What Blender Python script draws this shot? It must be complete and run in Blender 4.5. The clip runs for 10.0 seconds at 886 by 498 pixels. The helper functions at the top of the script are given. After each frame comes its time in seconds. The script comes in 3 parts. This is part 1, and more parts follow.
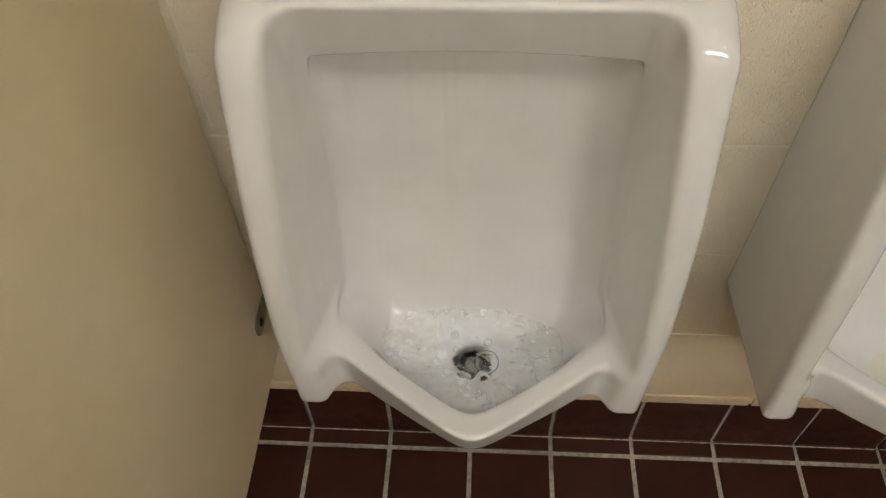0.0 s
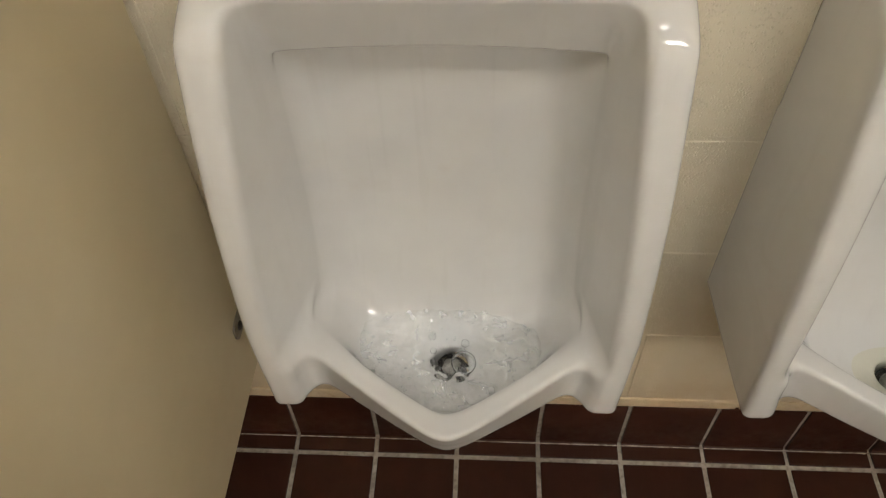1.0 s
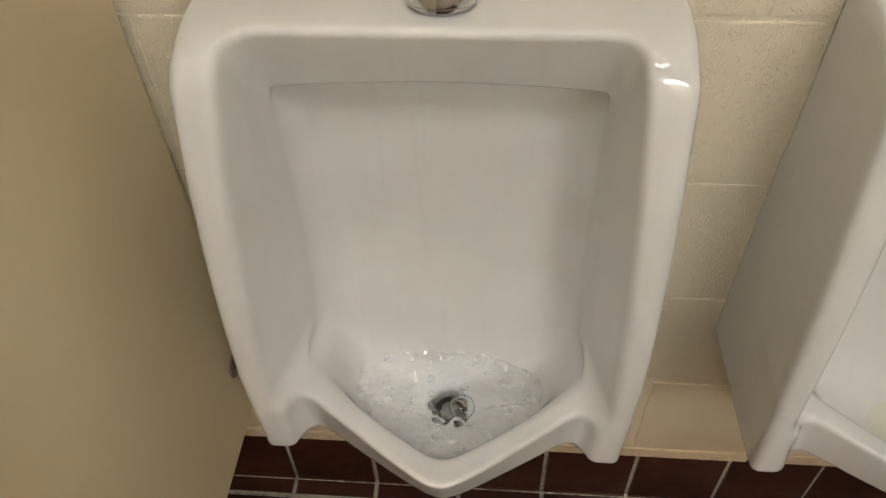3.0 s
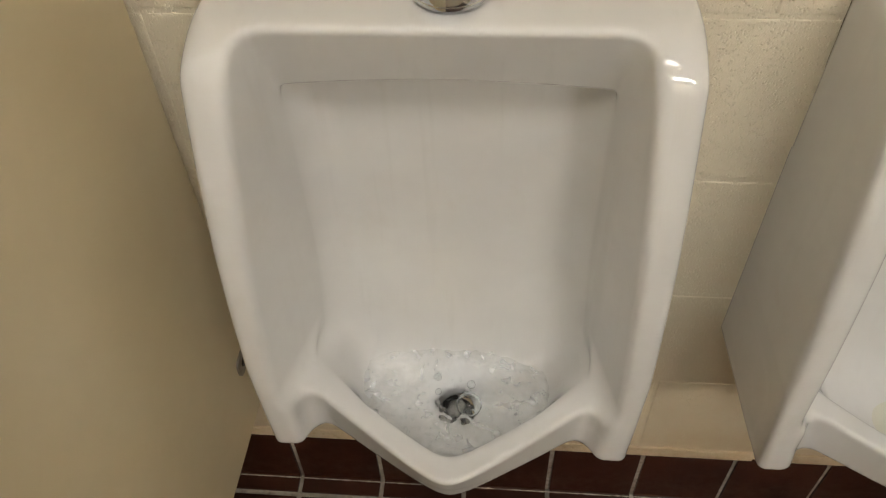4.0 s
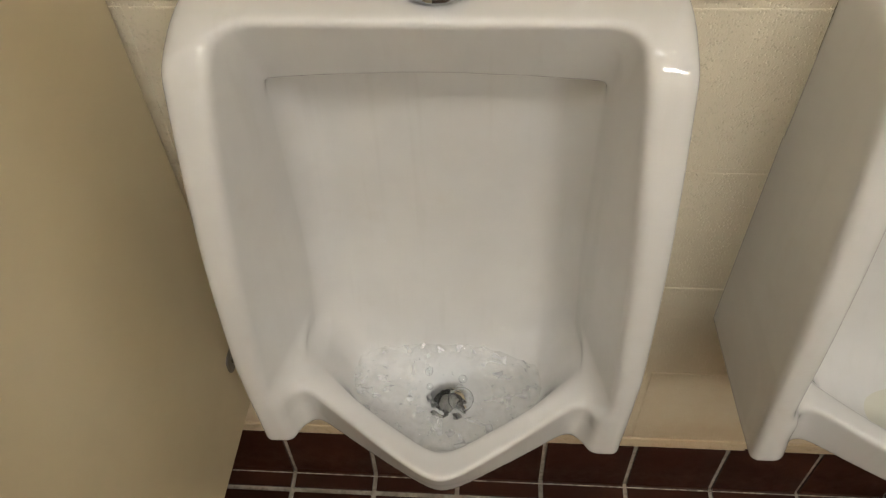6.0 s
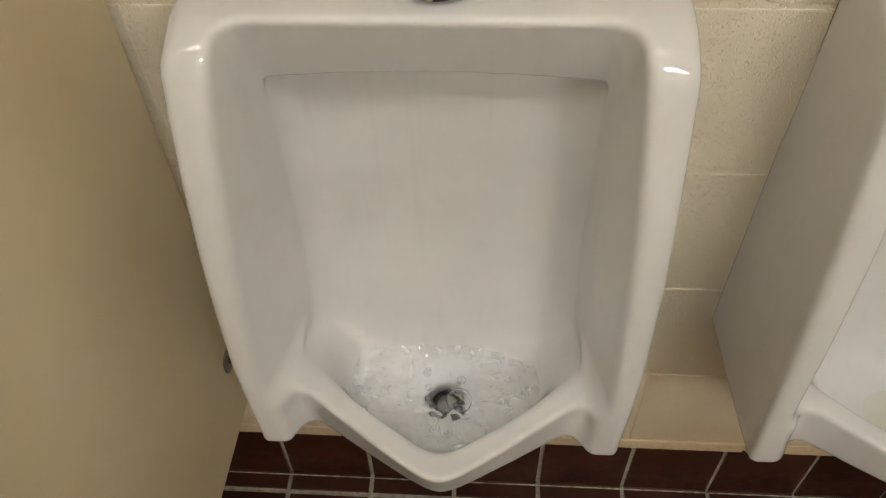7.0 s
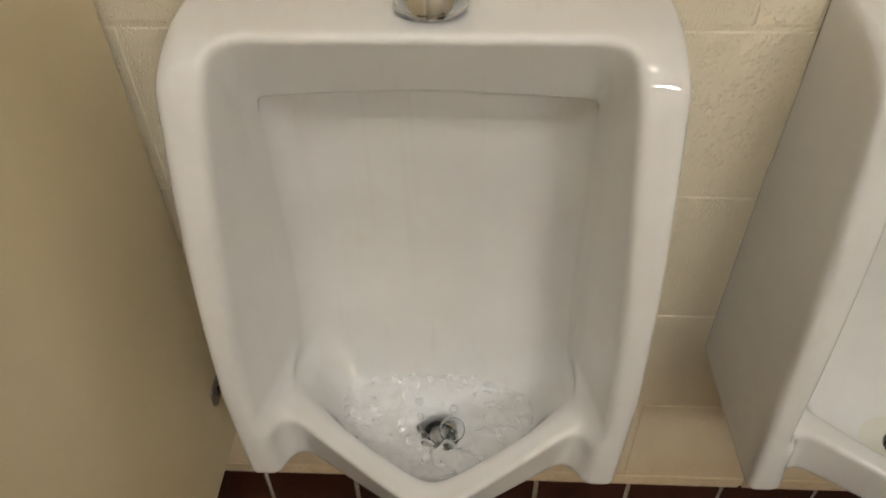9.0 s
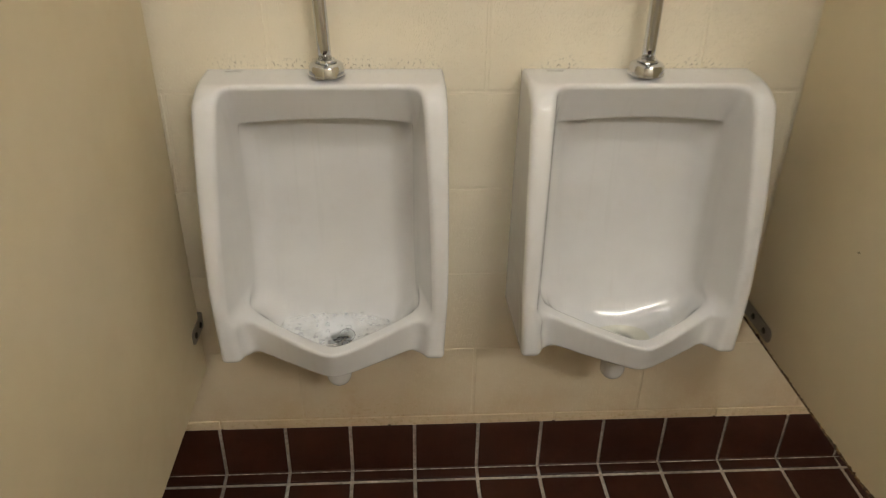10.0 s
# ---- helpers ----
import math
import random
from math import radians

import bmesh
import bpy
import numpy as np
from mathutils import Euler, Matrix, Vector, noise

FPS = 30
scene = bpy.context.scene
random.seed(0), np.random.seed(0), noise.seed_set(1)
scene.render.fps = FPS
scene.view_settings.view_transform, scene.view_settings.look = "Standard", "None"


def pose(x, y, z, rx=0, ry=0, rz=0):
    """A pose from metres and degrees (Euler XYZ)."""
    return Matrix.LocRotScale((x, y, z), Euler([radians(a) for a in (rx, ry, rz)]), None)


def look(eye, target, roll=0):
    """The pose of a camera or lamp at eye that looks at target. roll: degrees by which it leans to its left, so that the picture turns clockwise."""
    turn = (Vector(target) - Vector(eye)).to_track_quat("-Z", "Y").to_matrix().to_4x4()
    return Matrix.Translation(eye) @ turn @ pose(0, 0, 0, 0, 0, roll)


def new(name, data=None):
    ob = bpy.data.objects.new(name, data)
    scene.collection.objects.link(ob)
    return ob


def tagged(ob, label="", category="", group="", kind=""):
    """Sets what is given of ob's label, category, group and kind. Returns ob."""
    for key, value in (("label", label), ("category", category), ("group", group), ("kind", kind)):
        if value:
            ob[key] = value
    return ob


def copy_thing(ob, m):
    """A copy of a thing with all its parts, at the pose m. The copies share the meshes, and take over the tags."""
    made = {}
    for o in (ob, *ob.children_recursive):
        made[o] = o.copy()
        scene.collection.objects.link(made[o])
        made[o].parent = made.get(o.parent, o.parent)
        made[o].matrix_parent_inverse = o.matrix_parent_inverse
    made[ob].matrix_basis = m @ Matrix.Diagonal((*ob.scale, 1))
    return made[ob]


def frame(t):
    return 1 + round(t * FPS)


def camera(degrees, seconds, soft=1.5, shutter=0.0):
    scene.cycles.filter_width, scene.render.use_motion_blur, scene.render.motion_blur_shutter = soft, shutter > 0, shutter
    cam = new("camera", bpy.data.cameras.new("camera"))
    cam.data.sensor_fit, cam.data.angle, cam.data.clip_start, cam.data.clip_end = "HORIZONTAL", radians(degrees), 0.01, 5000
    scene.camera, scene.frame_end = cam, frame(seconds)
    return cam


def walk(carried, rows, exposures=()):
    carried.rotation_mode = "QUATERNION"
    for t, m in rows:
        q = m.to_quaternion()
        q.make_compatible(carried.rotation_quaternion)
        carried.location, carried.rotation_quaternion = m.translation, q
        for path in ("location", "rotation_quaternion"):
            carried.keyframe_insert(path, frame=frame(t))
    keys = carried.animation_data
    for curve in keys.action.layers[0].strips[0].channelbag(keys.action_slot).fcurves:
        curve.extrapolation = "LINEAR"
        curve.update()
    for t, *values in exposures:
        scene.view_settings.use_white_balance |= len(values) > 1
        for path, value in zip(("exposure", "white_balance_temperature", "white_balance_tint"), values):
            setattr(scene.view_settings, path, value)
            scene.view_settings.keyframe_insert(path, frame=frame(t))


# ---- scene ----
cam = camera(61.2, 10.0, soft=1.2, shutter=0.35)
PATH = [
    (0, (-0.294, -0.649, 1.391), (-0.387, 0.595, -0.173), -1.8),
    (0.5, (-0.268, -0.646, 1.37), (-0.358, 0.592, -0.198), -2.7),
    (1, (-0.258, -0.659, 1.374), (-0.361, 0.615, -0.164), -2.5),
    (1.5, (-0.257, -0.656, 1.363), (-0.376, 0.649, -0.148), -2.0),
    (2, (-0.246, -0.65, 1.36), (-0.391, 0.678, -0.129), -2.5),
    (2.5, (-0.239, -0.648, 1.359), (-0.381, 0.701, -0.111), -2.5),
    (4, (-0.246, -0.657, 1.358), (-0.398, 0.705, -0.099), -2.7),
    (4.5, (-0.243, -0.651, 1.355), (-0.387, 0.699, -0.114), -2.7),
    (5, (-0.246, -0.649, 1.354), (-0.388, 0.696, -0.119), -3.0),
    (5.5, (-0.242, -0.648, 1.356), (-0.381, 0.695, -0.119), -3.0),
    (7, (-0.248, -0.647, 1.351), (-0.367, 0.702, -0.121), -2.2),
    (7.5, (-0.247, -0.647, 1.354), (-0.373, 0.705, -0.115), -2.6),
    (8, (-0.25, -0.647, 1.358), (-0.374, 0.702, -0.113), -2.8),
    (8.5, (-0.247, -0.648, 1.355), (-0.381, 0.699, -0.118), -3.0),
    (9, (-0.253, -0.666, 1.329), (-0.342, 0.779, -0.051), -1.3),
    (9.3, (-0.22, -0.846, 1.356), (-0.229, 0.715, 0.106), 0.3),
    (9.5, (-0.188, -1.019, 1.339), (-0.14, 0.613, 0.184), 0.8),
    (9.8, (-0.161, -1.252, 1.405), (-0.069, 0.443, 0.347), 1.0),
    (10, (-0.164, -1.388, 1.434), (-0.057, 0.346, 0.444), 0.9),
]
walk(cam, [(t, look(eye, target, roll)) for t, eye, target, roll in PATH], [(0, 0.05), (8.6, 0.05), (9.6, 0.0), (10, 0.0)])

# ---- world and light ----
world = bpy.data.worlds.new("world")
world.use_nodes = True
world.node_tree.nodes["Background"].inputs[0].default_value = (1.0, 0.97, 0.92, 1)
world.node_tree.nodes["Background"].inputs[1].default_value = 0.15
scene.world = world
TUBE_POWER, FAR_TUBE_POWER = 33.0, 98.0

# ---- plan, in metres ----
FLOOR, CEILING = 0.0, 2.55
WEST, EAST, SOUTH = -2.3, 2.3, -3.2
COURSE, FIRST, BLOCK = 0.203, 0.175, 0.406
TILE, TILE_X0, BASE_TOP, GROUT = 0.1572, -0.6135, 0.147, 0.0085
TOE = -0.0425


# ---- materials ----
def material(name, color, rough=0.5, metal=0.0, coat=0.0):
    m = bpy.data.materials.new(name)
    m.use_nodes = True
    b = m.node_tree.nodes["Principled BSDF"]
    b.inputs["Base Color"].default_value = (*color, 1)
    b.inputs["Roughness"].default_value = rough
    b.inputs["Metallic"].default_value = metal
    b.inputs["Coat Weight"].default_value = coat
    return m


class Nodes:
    def __init__(self, m):
        self.t = m.node_tree
        self.b = self.t.nodes["Principled BSDF"]
        self.pos = self.t.nodes.new("ShaderNodeTexCoord").outputs["Object"]

    def add(self, kind, **sets):
        n = self.t.nodes.new(kind)
        for k, v in sets.items():
            n.inputs[k.replace("_", " ")].default_value = v
        return n

    def link(self, a, b):
        self.t.links.new(a, b)

    def world_pos(self):
        return self.t.nodes.new("ShaderNodeNewGeometry").outputs["Position"]

    def noise(self, scale, detail=4.0, rough=0.55, vec=None):
        n = self.add("ShaderNodeTexNoise", Scale=scale, Detail=detail, Roughness=rough)
        self.link(vec or self.pos, n.inputs["Vector"])
        return n.outputs["Fac"]

    def ramp(self, fac, stops):
        n = self.t.nodes.new("ShaderNodeValToRGB")
        e = n.color_ramp.elements
        e[0].position, e[0].color = stops[0][0], (*stops[0][1], 1)
        e[1].position, e[1].color = stops[-1][0], (*stops[-1][1], 1)
        for p, c in stops[1:-1]:
            x = e.new(p)
            x.color = (*c, 1)
        self.link(fac, n.inputs["Fac"])
        return n.outputs["Color"]

    def mix(self, fac, a, b, mode="MIX"):
        n = self.t.nodes.new("ShaderNodeMix")
        n.data_type, n.blend_type = "RGBA", mode
        for sock, v in ((n.inputs["Factor"], fac), (n.inputs["A"], a), (n.inputs["B"], b)):
            if isinstance(v, (int, float)):
                sock.default_value = v
            elif isinstance(v, tuple):
                sock.default_value = (*v, 1)
            else:
                self.link(v, sock)
        return [o for o in n.outputs if o.type == "RGBA"][0]

    def math(self, op, a, b=0.0):
        n = self.t.nodes.new("ShaderNodeMath")
        n.operation = op
        for sock, v in ((n.inputs[0], a), (n.inputs[1], b)):
            if isinstance(v, (int, float)):
                sock.default_value = v
            else:
                self.link(v, sock)
        return n.outputs[0]

    def bump(self, height, strength, distance):
        n = self.add("ShaderNodeBump", Strength=strength, Distance=distance)
        self.link(height, n.inputs["Height"])
        old = self.b.inputs["Normal"].links
        if old:
            self.link(old[0].from_socket, n.inputs["Normal"])
        self.link(n.outputs["Normal"], self.b.inputs["Normal"])

    def random(self):
        return self.t.nodes.new("ShaderNodeObjectInfo").outputs["Random"]


def bw(v):
    return (v, v, v)


# vitreous china
PORCELAIN = material("porcelain", (0.74, 0.72, 0.68), 0.07, 0, 0.3)
n = Nodes(PORCELAIN)
streak = n.t.nodes.new("ShaderNodeMapping")
streak.inputs["Scale"].default_value = (70, 25, 3.5)
n.link(n.pos, streak.inputs["Vector"])
runs = n.ramp(n.noise(1.0, 3, 0.5, streak.outputs["Vector"]), [(0.58, bw(0)), (0.72, bw(0.10))])
smear = n.ramp(n.noise(16, 4, 0.6), [(0.60, bw(0)), (0.74, bw(0.12))])
china = n.mix(runs, n.ramp(n.noise(9, 3), [(0.3, (0.615, 0.605, 0.59)), (0.7, (0.655, 0.647, 0.632))]), (0.42, 0.41, 0.38))
n.link(n.mix(smear, china, (0.50, 0.44, 0.36)), n.b.inputs["Base Color"])
n.link(n.ramp(n.noise(22, 5), [(0.35, bw(0.015)), (0.75, bw(0.05))]), n.b.inputs["Roughness"])
n.bump(n.noise(14, 2), 0.08, 0.004)

# painted concrete block: cream enamel over a pitted face
BLOCK_PAINT = material("block_paint", (0.66, 0.56, 0.40), 0.42)
n = Nodes(BLOCK_PAINT)
wp = n.world_pos()
base = n.ramp(n.noise(3.0, 4, 0.6, wp), [(0.3, (0.655, 0.585, 0.445)), (0.7, (0.715, 0.645, 0.505))])
base = n.mix(n.math("MULTIPLY", n.random(), 0.07), base, (0.60, 0.50, 0.34))
speck = n.ramp(n.noise(210, 2, 0.5, wp), [(0.73, bw(0)), (0.77, bw(1))])
base = n.mix(n.math("MULTIPLY", speck, 0.10), base, (0.34, 0.26, 0.16))
sep = n.t.nodes.new("ShaderNodeSeparateXYZ")
n.link(wp, sep.inputs[0])


def near(value, centre, width):
    """1 at the centre, 0 from the width on."""
    off = n.math("ABSOLUTE", n.math("SUBTRACT", value, centre))
    m = n.math("SUBTRACT", 1.0, n.math("DIVIDE", off, width))
    return n.math("MAXIMUM", m, 0.0)


# rust run below the first urinal, and scuffs along the urinals' tops
wander = n.math("ADD", sep.outputs["X"], n.math("MULTIPLY", n.noise(7, 3, 0.5, wp), 0.03))
run = n.math("MULTIPLY", near(wander, -0.275, 0.03), near(sep.outputs["Z"], 0.20, 0.17))
run = n.math("MULTIPLY", run, n.ramp(n.noise(28, 4, 0.6, wp), [(0.35, bw(0)), (0.7, bw(1))]))
base = n.mix(n.math("MULTIPLY", run, 0.6), base, (0.42, 0.20, 0.06))
splash = n.math("MULTIPLY", near(sep.outputs["X"], -0.25, 0.22), near(sep.outputs["Z"], 0.16, 0.10))
splash = n.math("MULTIPLY", splash, n.ramp(n.noise(110, 3, 0.5, wp), [(0.57, bw(0)), (0.63, bw(1))]))
base = n.mix(n.math("MULTIPLY", splash, 0.5), base, (0.30, 0.15, 0.05))
scuff = n.math("MULTIPLY", near(sep.outputs["Z"], 1.040, 0.022), n.ramp(n.noise(170, 4, 0.65, wp), [(0.56, bw(0)), (0.62, bw(1))]))
over = n.math("MINIMUM", n.math("MULTIPLY", n.math("ADD", near(sep.outputs["X"], -0.302, 0.24), near(sep.outputs["X"], 0.288, 0.24)), 5.0), 1.0)
scuff = n.math("MULTIPLY", scuff, n.math("MULTIPLY", over, n.ramp(n.noise(14, 3, 0.5, wp), [(0.40, bw(0)), (0.60, bw(1))])))
base = n.mix(n.math("MULTIPLY", scuff, 0.95), base, (0.20, 0.165, 0.11))
# brown upright bands on the wall, left of each flush pipe
pipe_band = n.math("ADD", near(wander, -0.345, 0.022), near(wander, 0.262, 0.022))
pipe_band = n.math("MULTIPLY", pipe_band, n.math("MULTIPLY", near(sep.outputs["Z"], 1.33, 0.20), n.ramp(n.noise(9, 3, 0.5, wp), [(0.3, bw(0.3)), (0.7, bw(1))])))
base = n.mix(n.math("MULTIPLY", pipe_band, 0.7), base, (0.40, 0.26, 0.10))
low = n.math("MULTIPLY", near(sep.outputs["Z"], 0.15, 0.035), n.ramp(n.noise(60, 5, 0.7, wp), [(0.5, bw(0)), (0.66, bw(1))]))
# yellowed low paint, splashed and mopped, with the shade below the urinals mixed in
yellow_shade = n.math("MULTIPLY", near(sep.outputs["Z"], 0.16, 0.42), n.ramp(n.noise(6, 4, 0.6, wp), [(0.25, bw(0.25)), (0.65, bw(1))]))
base = n.mix(n.math("MULTIPLY", yellow_shade, 0.85), base, (0.55, 0.40, 0.23))
base = n.mix(n.math("MULTIPLY", low, 0.6), base, (0.38, 0.27, 0.13))
n.link(base, n.b.inputs["Base Color"])
pits = n.add("ShaderNodeTexVoronoi", Scale=260.0)
n.link(wp, pits.inputs["Vector"])
depth = n.math("ADD", pits.outputs["Distance"], n.math("MULTIPLY", n.noise(45, 3, 0.6, wp), 0.5))
n.bump(n.ramp(depth, [(0.40, bw(0)), (0.62, bw(1))]), 0.85, 0.0010)
n.bump(n.noise(420, 3, 0.65, wp), 0.8, 0.0009)
n.bump(n.noise(30, 3, 0.6, wp), 0.35, 0.003)
n.link(n.ramp(n.noise(40, 3, 0.5, wp), [(0.3, bw(0.34)), (0.7, bw(0.5))]), n.b.inputs["Roughness"])

# red-brown quarry tile
QUARRY = material("quarry_tile", (0.10, 0.030, 0.018), 0.32)
QUARRY.node_tree.nodes["Principled BSDF"].inputs["Specular IOR Level"].default_value = 0.22
n = Nodes(QUARRY)
wp = n.world_pos()
base = n.ramp(n.noise(14, 5, 0.6, wp), [(0.3, (0.024, 0.0075, 0.0037)), (0.7, (0.041, 0.0127, 0.0062))])
base = n.mix(n.math("MULTIPLY", n.random(), 0.35), base, (0.028, 0.0085, 0.005))
n.link(base, n.b.inputs["Base Color"])
n.link(n.ramp(n.noise(60, 5, 0.6, wp), [(0.3, bw(0.34)), (0.7, bw(0.52))]), n.b.inputs["Roughness"])
n.bump(n.noise(300, 4, 0.6, wp), 0.25, 0.0006)
n.bump(n.noise(20, 3, 0.5, wp), 0.25, 0.003)

GROUT_MAT = material("grout", (0.30, 0.26, 0.21), 0.85)
n = Nodes(GROUT_MAT)
wp = n.world_pos()
g = n.ramp(n.noise(9, 5, 0.6, wp), [(0.3, (0.16, 0.14, 0.11)), (0.5, (0.37, 0.33, 0.275)), (0.75, (0.50, 0.455, 0.39))])
n.link(n.mix(n.ramp(n.noise(120, 3, 0.5, wp), [(0.45, bw(0)), (0.75, bw(0.6))]), g, (0.10, 0.08, 0.07)), n.b.inputs["Base Color"])
n.bump(n.noise(240, 4, 0.6, wp), 0.6, 0.002)

PALE_LINE = material("pale_line", (0.34, 0.30, 0.25), 0.8)
n = Nodes(PALE_LINE)
n.link(n.ramp(n.noise(70, 4), [(0.35, (0.12, 0.09, 0.07)), (0.6, (0.42, 0.38, 0.32))]), n.b.inputs["Base Color"])

# enamelled steel partition, tan
PANEL = material("partition_enamel", (0.44, 0.35, 0.22), 0.36)
n = Nodes(PANEL)
wp = n.world_pos()
n.link(n.ramp(n.noise(5, 4, 0.5, wp), [(0.3, (0.560, 0.472, 0.308)), (0.7, (0.613, 0.520, 0.346))]), n.b.inputs["Base Color"])
n.link(n.ramp(n.noise(30, 4, 0.5, wp), [(0.3, bw(0.33)), (0.7, bw(0.42))]), n.b.inputs["Roughness"])
n.bump(n.noise(260, 2, 0.5, wp), 0.06, 0.0006)
n.bump(n.noise(7, 2, 0.5, wp), 0.10, 0.006)

CHROME = material("chrome", (0.66, 0.68, 0.71), 0.06, 1.0)
n = Nodes(CHROME)
n.link(n.ramp(n.noise(40, 4), [(0.4, bw(0.04)), (0.8, bw(0.16))]), n.b.inputs["Roughness"])
STEEL = material("brushed_steel", (0.30, 0.28, 0.26), 0.4, 1.0)
n = Nodes(STEEL)
n.link(n.ramp(n.noise(80, 4), [(0.3, bw(0.3)), (0.8, bw(0.55))]), n.b.inputs["Roughness"])
DARK = material("dark_metal", (0.03, 0.028, 0.026), 0.45, 0.6)
n = Nodes(DARK)
n.link(n.ramp(n.noise(60, 4), [(0.3, (0.015, 0.014, 0.013)), (0.8, (0.06, 0.055, 0.05))]), n.b.inputs["Base Color"])
CAP = material("worn_drain_cap", (0.24, 0.23, 0.21), 0.5)
n = Nodes(CAP)
n.link(n.ramp(n.noise(110, 4), [(0.3, (0.14, 0.135, 0.12)), (0.7, (0.30, 0.29, 0.26))]), n.b.inputs["Base Color"])
PLASTER = material("ceiling_paint", (0.75, 0.72, 0.66), 0.8)
n = Nodes(PLASTER)
n.bump(n.noise(120, 4), 0.3, 0.002)
ROOM_PAINT = material("room_paint", (0.62, 0.54, 0.40), 0.55)
n = Nodes(ROOM_PAINT)
n.bump(n.noise(60, 4), 0.3, 0.002)
WATER = material("clear_water", (0.97, 0.99, 0.98), 0.0)
WATER.node_tree.nodes["Principled BSDF"].inputs["Transmission Weight"].default_value = 1.0
WATER.node_tree.nodes["Principled BSDF"].inputs["IOR"].default_value = 1.33
WATER.node_tree.nodes["Principled BSDF"].inputs["Specular IOR Level"].default_value = 0.8
n = Nodes(WATER)
swirl = n.add("ShaderNodeTexNoise", Scale=17.0, Detail=2.0, Roughness=0.45, Distortion=1.1)
n.link(n.pos, swirl.inputs["Vector"])
fine = n.add("ShaderNodeTexNoise", Scale=46.0, Detail=2.0, Roughness=0.45, Distortion=1.0)
n.link(n.pos, fine.inputs["Vector"])
away = n.t.nodes.new("ShaderNodeVectorMath")
away.operation = "DISTANCE"
n.link(n.pos, away.inputs[0])
away.inputs[1].default_value = (0.008, -0.130, 0.515)
churn = n.ramp(away.outputs["Value"], [(0.030, bw(0)), (0.056, bw(1))])
# churned water: clear over the drain; elsewhere aerated milk and tint imitate caustic light
tint = n.ramp(swirl.outputs["Fac"], [(0.32, (0.90, 0.90, 0.875)), (0.68, (1.0, 0.995, 0.97))])
n.link(n.mix(churn, (0.95, 0.96, 0.95), tint), n.b.inputs["Base Color"])
milk_caustics = n.ramp(fine.outputs["Fac"], [(0.40, bw(0.92)), (0.66, bw(0.66))])
n.link(n.mix(churn, (1.0, 1.0, 1.0), milk_caustics), n.b.inputs["Transmission Weight"])
n.bump(fine.outputs["Fac"], 0.30, 0.005)
BUBBLE = material("bubble_film", (0.98, 0.99, 0.99), 0.0)
BUBBLE.node_tree.nodes["Principled BSDF"].inputs["Transmission Weight"].default_value = 1.0
BUBBLE.node_tree.nodes["Principled BSDF"].inputs["IOR"].default_value = 1.33
def tube_glow(name, power):
    m = material(name, (1, 1, 1), 0.5)
    b = m.node_tree.nodes["Principled BSDF"]
    b.inputs["Emission Color"].default_value = (1.0, 0.98, 0.94, 1)
    b.inputs["Emission Strength"].default_value = power
    return m


TUBE = tube_glow("tube_glow", TUBE_POWER)
FAR_TUBE = tube_glow("far_tube_glow", FAR_TUBE_POWER)
MARK = material("grey_mark", (0.36, 0.35, 0.33), 0.4)
SEALANT = material("dirty_sealant", (0.10, 0.085, 0.065), 0.7)
n = Nodes(SEALANT)
n.link(n.ramp(n.noise(90, 4), [(0.35, (0.09, 0.08, 0.06)), (0.6, (0.40, 0.35, 0.27))]), n.b.inputs["Base Color"])
RUST = material("rust", (0.06, 0.03, 0.015), 0.85)
n = Nodes(RUST)
n.link(n.ramp(n.noise(120, 5), [(0.3, (0.012, 0.009, 0.007)), (0.52, (0.07, 0.032, 0.012)), (0.68, (0.30, 0.19, 0.08))]), n.b.inputs["Base Color"])
n.bump(n.noise(300, 4), 0.8, 0.002)
PALE_WATER = material("pale_yellow_water", (0.93, 0.90, 0.70), 0.0)
PALE_WATER.node_tree.nodes["Principled BSDF"].inputs["Transmission Weight"].default_value = 1.0
PALE_WATER.node_tree.nodes["Principled BSDF"].inputs["IOR"].default_value = 1.33

# ---- mesh helpers ----
def mesh_of(bm, name, mat, smooth=False):
    me = bpy.data.meshes.new(name)
    bm.to_mesh(me)
    bm.free()
    me.materials.append(mat)
    if smooth:
        me.shade_smooth()
    return me


def part(name, bm, mat, parent=None, label="", smooth=False):
    ob = new(name, mesh_of(bm, name, mat, smooth))
    ob.parent = parent
    return tagged(ob, label)


def box(x0, x1, y0, y1, z0, z1, bevel=0.0, segments=2, bm=None):
    made = bm or bmesh.new()
    vs = bmesh.ops.create_cube(made, size=1)["verts"]
    for v in vs:
        v.co = Vector((x0 + (v.co.x + 0.5) * (x1 - x0), y0 + (v.co.y + 0.5) * (y1 - y0), z0 + (v.co.z + 0.5) * (z1 - z0)))
    if bevel:
        es = list({e for v in vs for e in v.link_edges})
        bmesh.ops.bevel(made, geom=es, offset=bevel, segments=segments, affect="EDGES", profile=0.5)
    return made


def lathe(profile, cx, cy, steps=40, bm=None):
    """profile: (radius, z) pairs, bottom to top."""
    made = bm or bmesh.new()
    rings = []
    for r, z in profile:
        rings.append([made.verts.new((cx + r * math.cos(2 * math.pi * k / steps), cy + r * math.sin(2 * math.pi * k / steps), z)) for k in range(steps)])
    for a, b in zip(rings, rings[1:]):
        for k in range(steps):
            made.faces.new((a[k], a[(k + 1) % steps], b[(k + 1) % steps], b[k]))
    made.faces.new(list(reversed(rings[0])))
    made.faces.new(rings[-1])
    return made


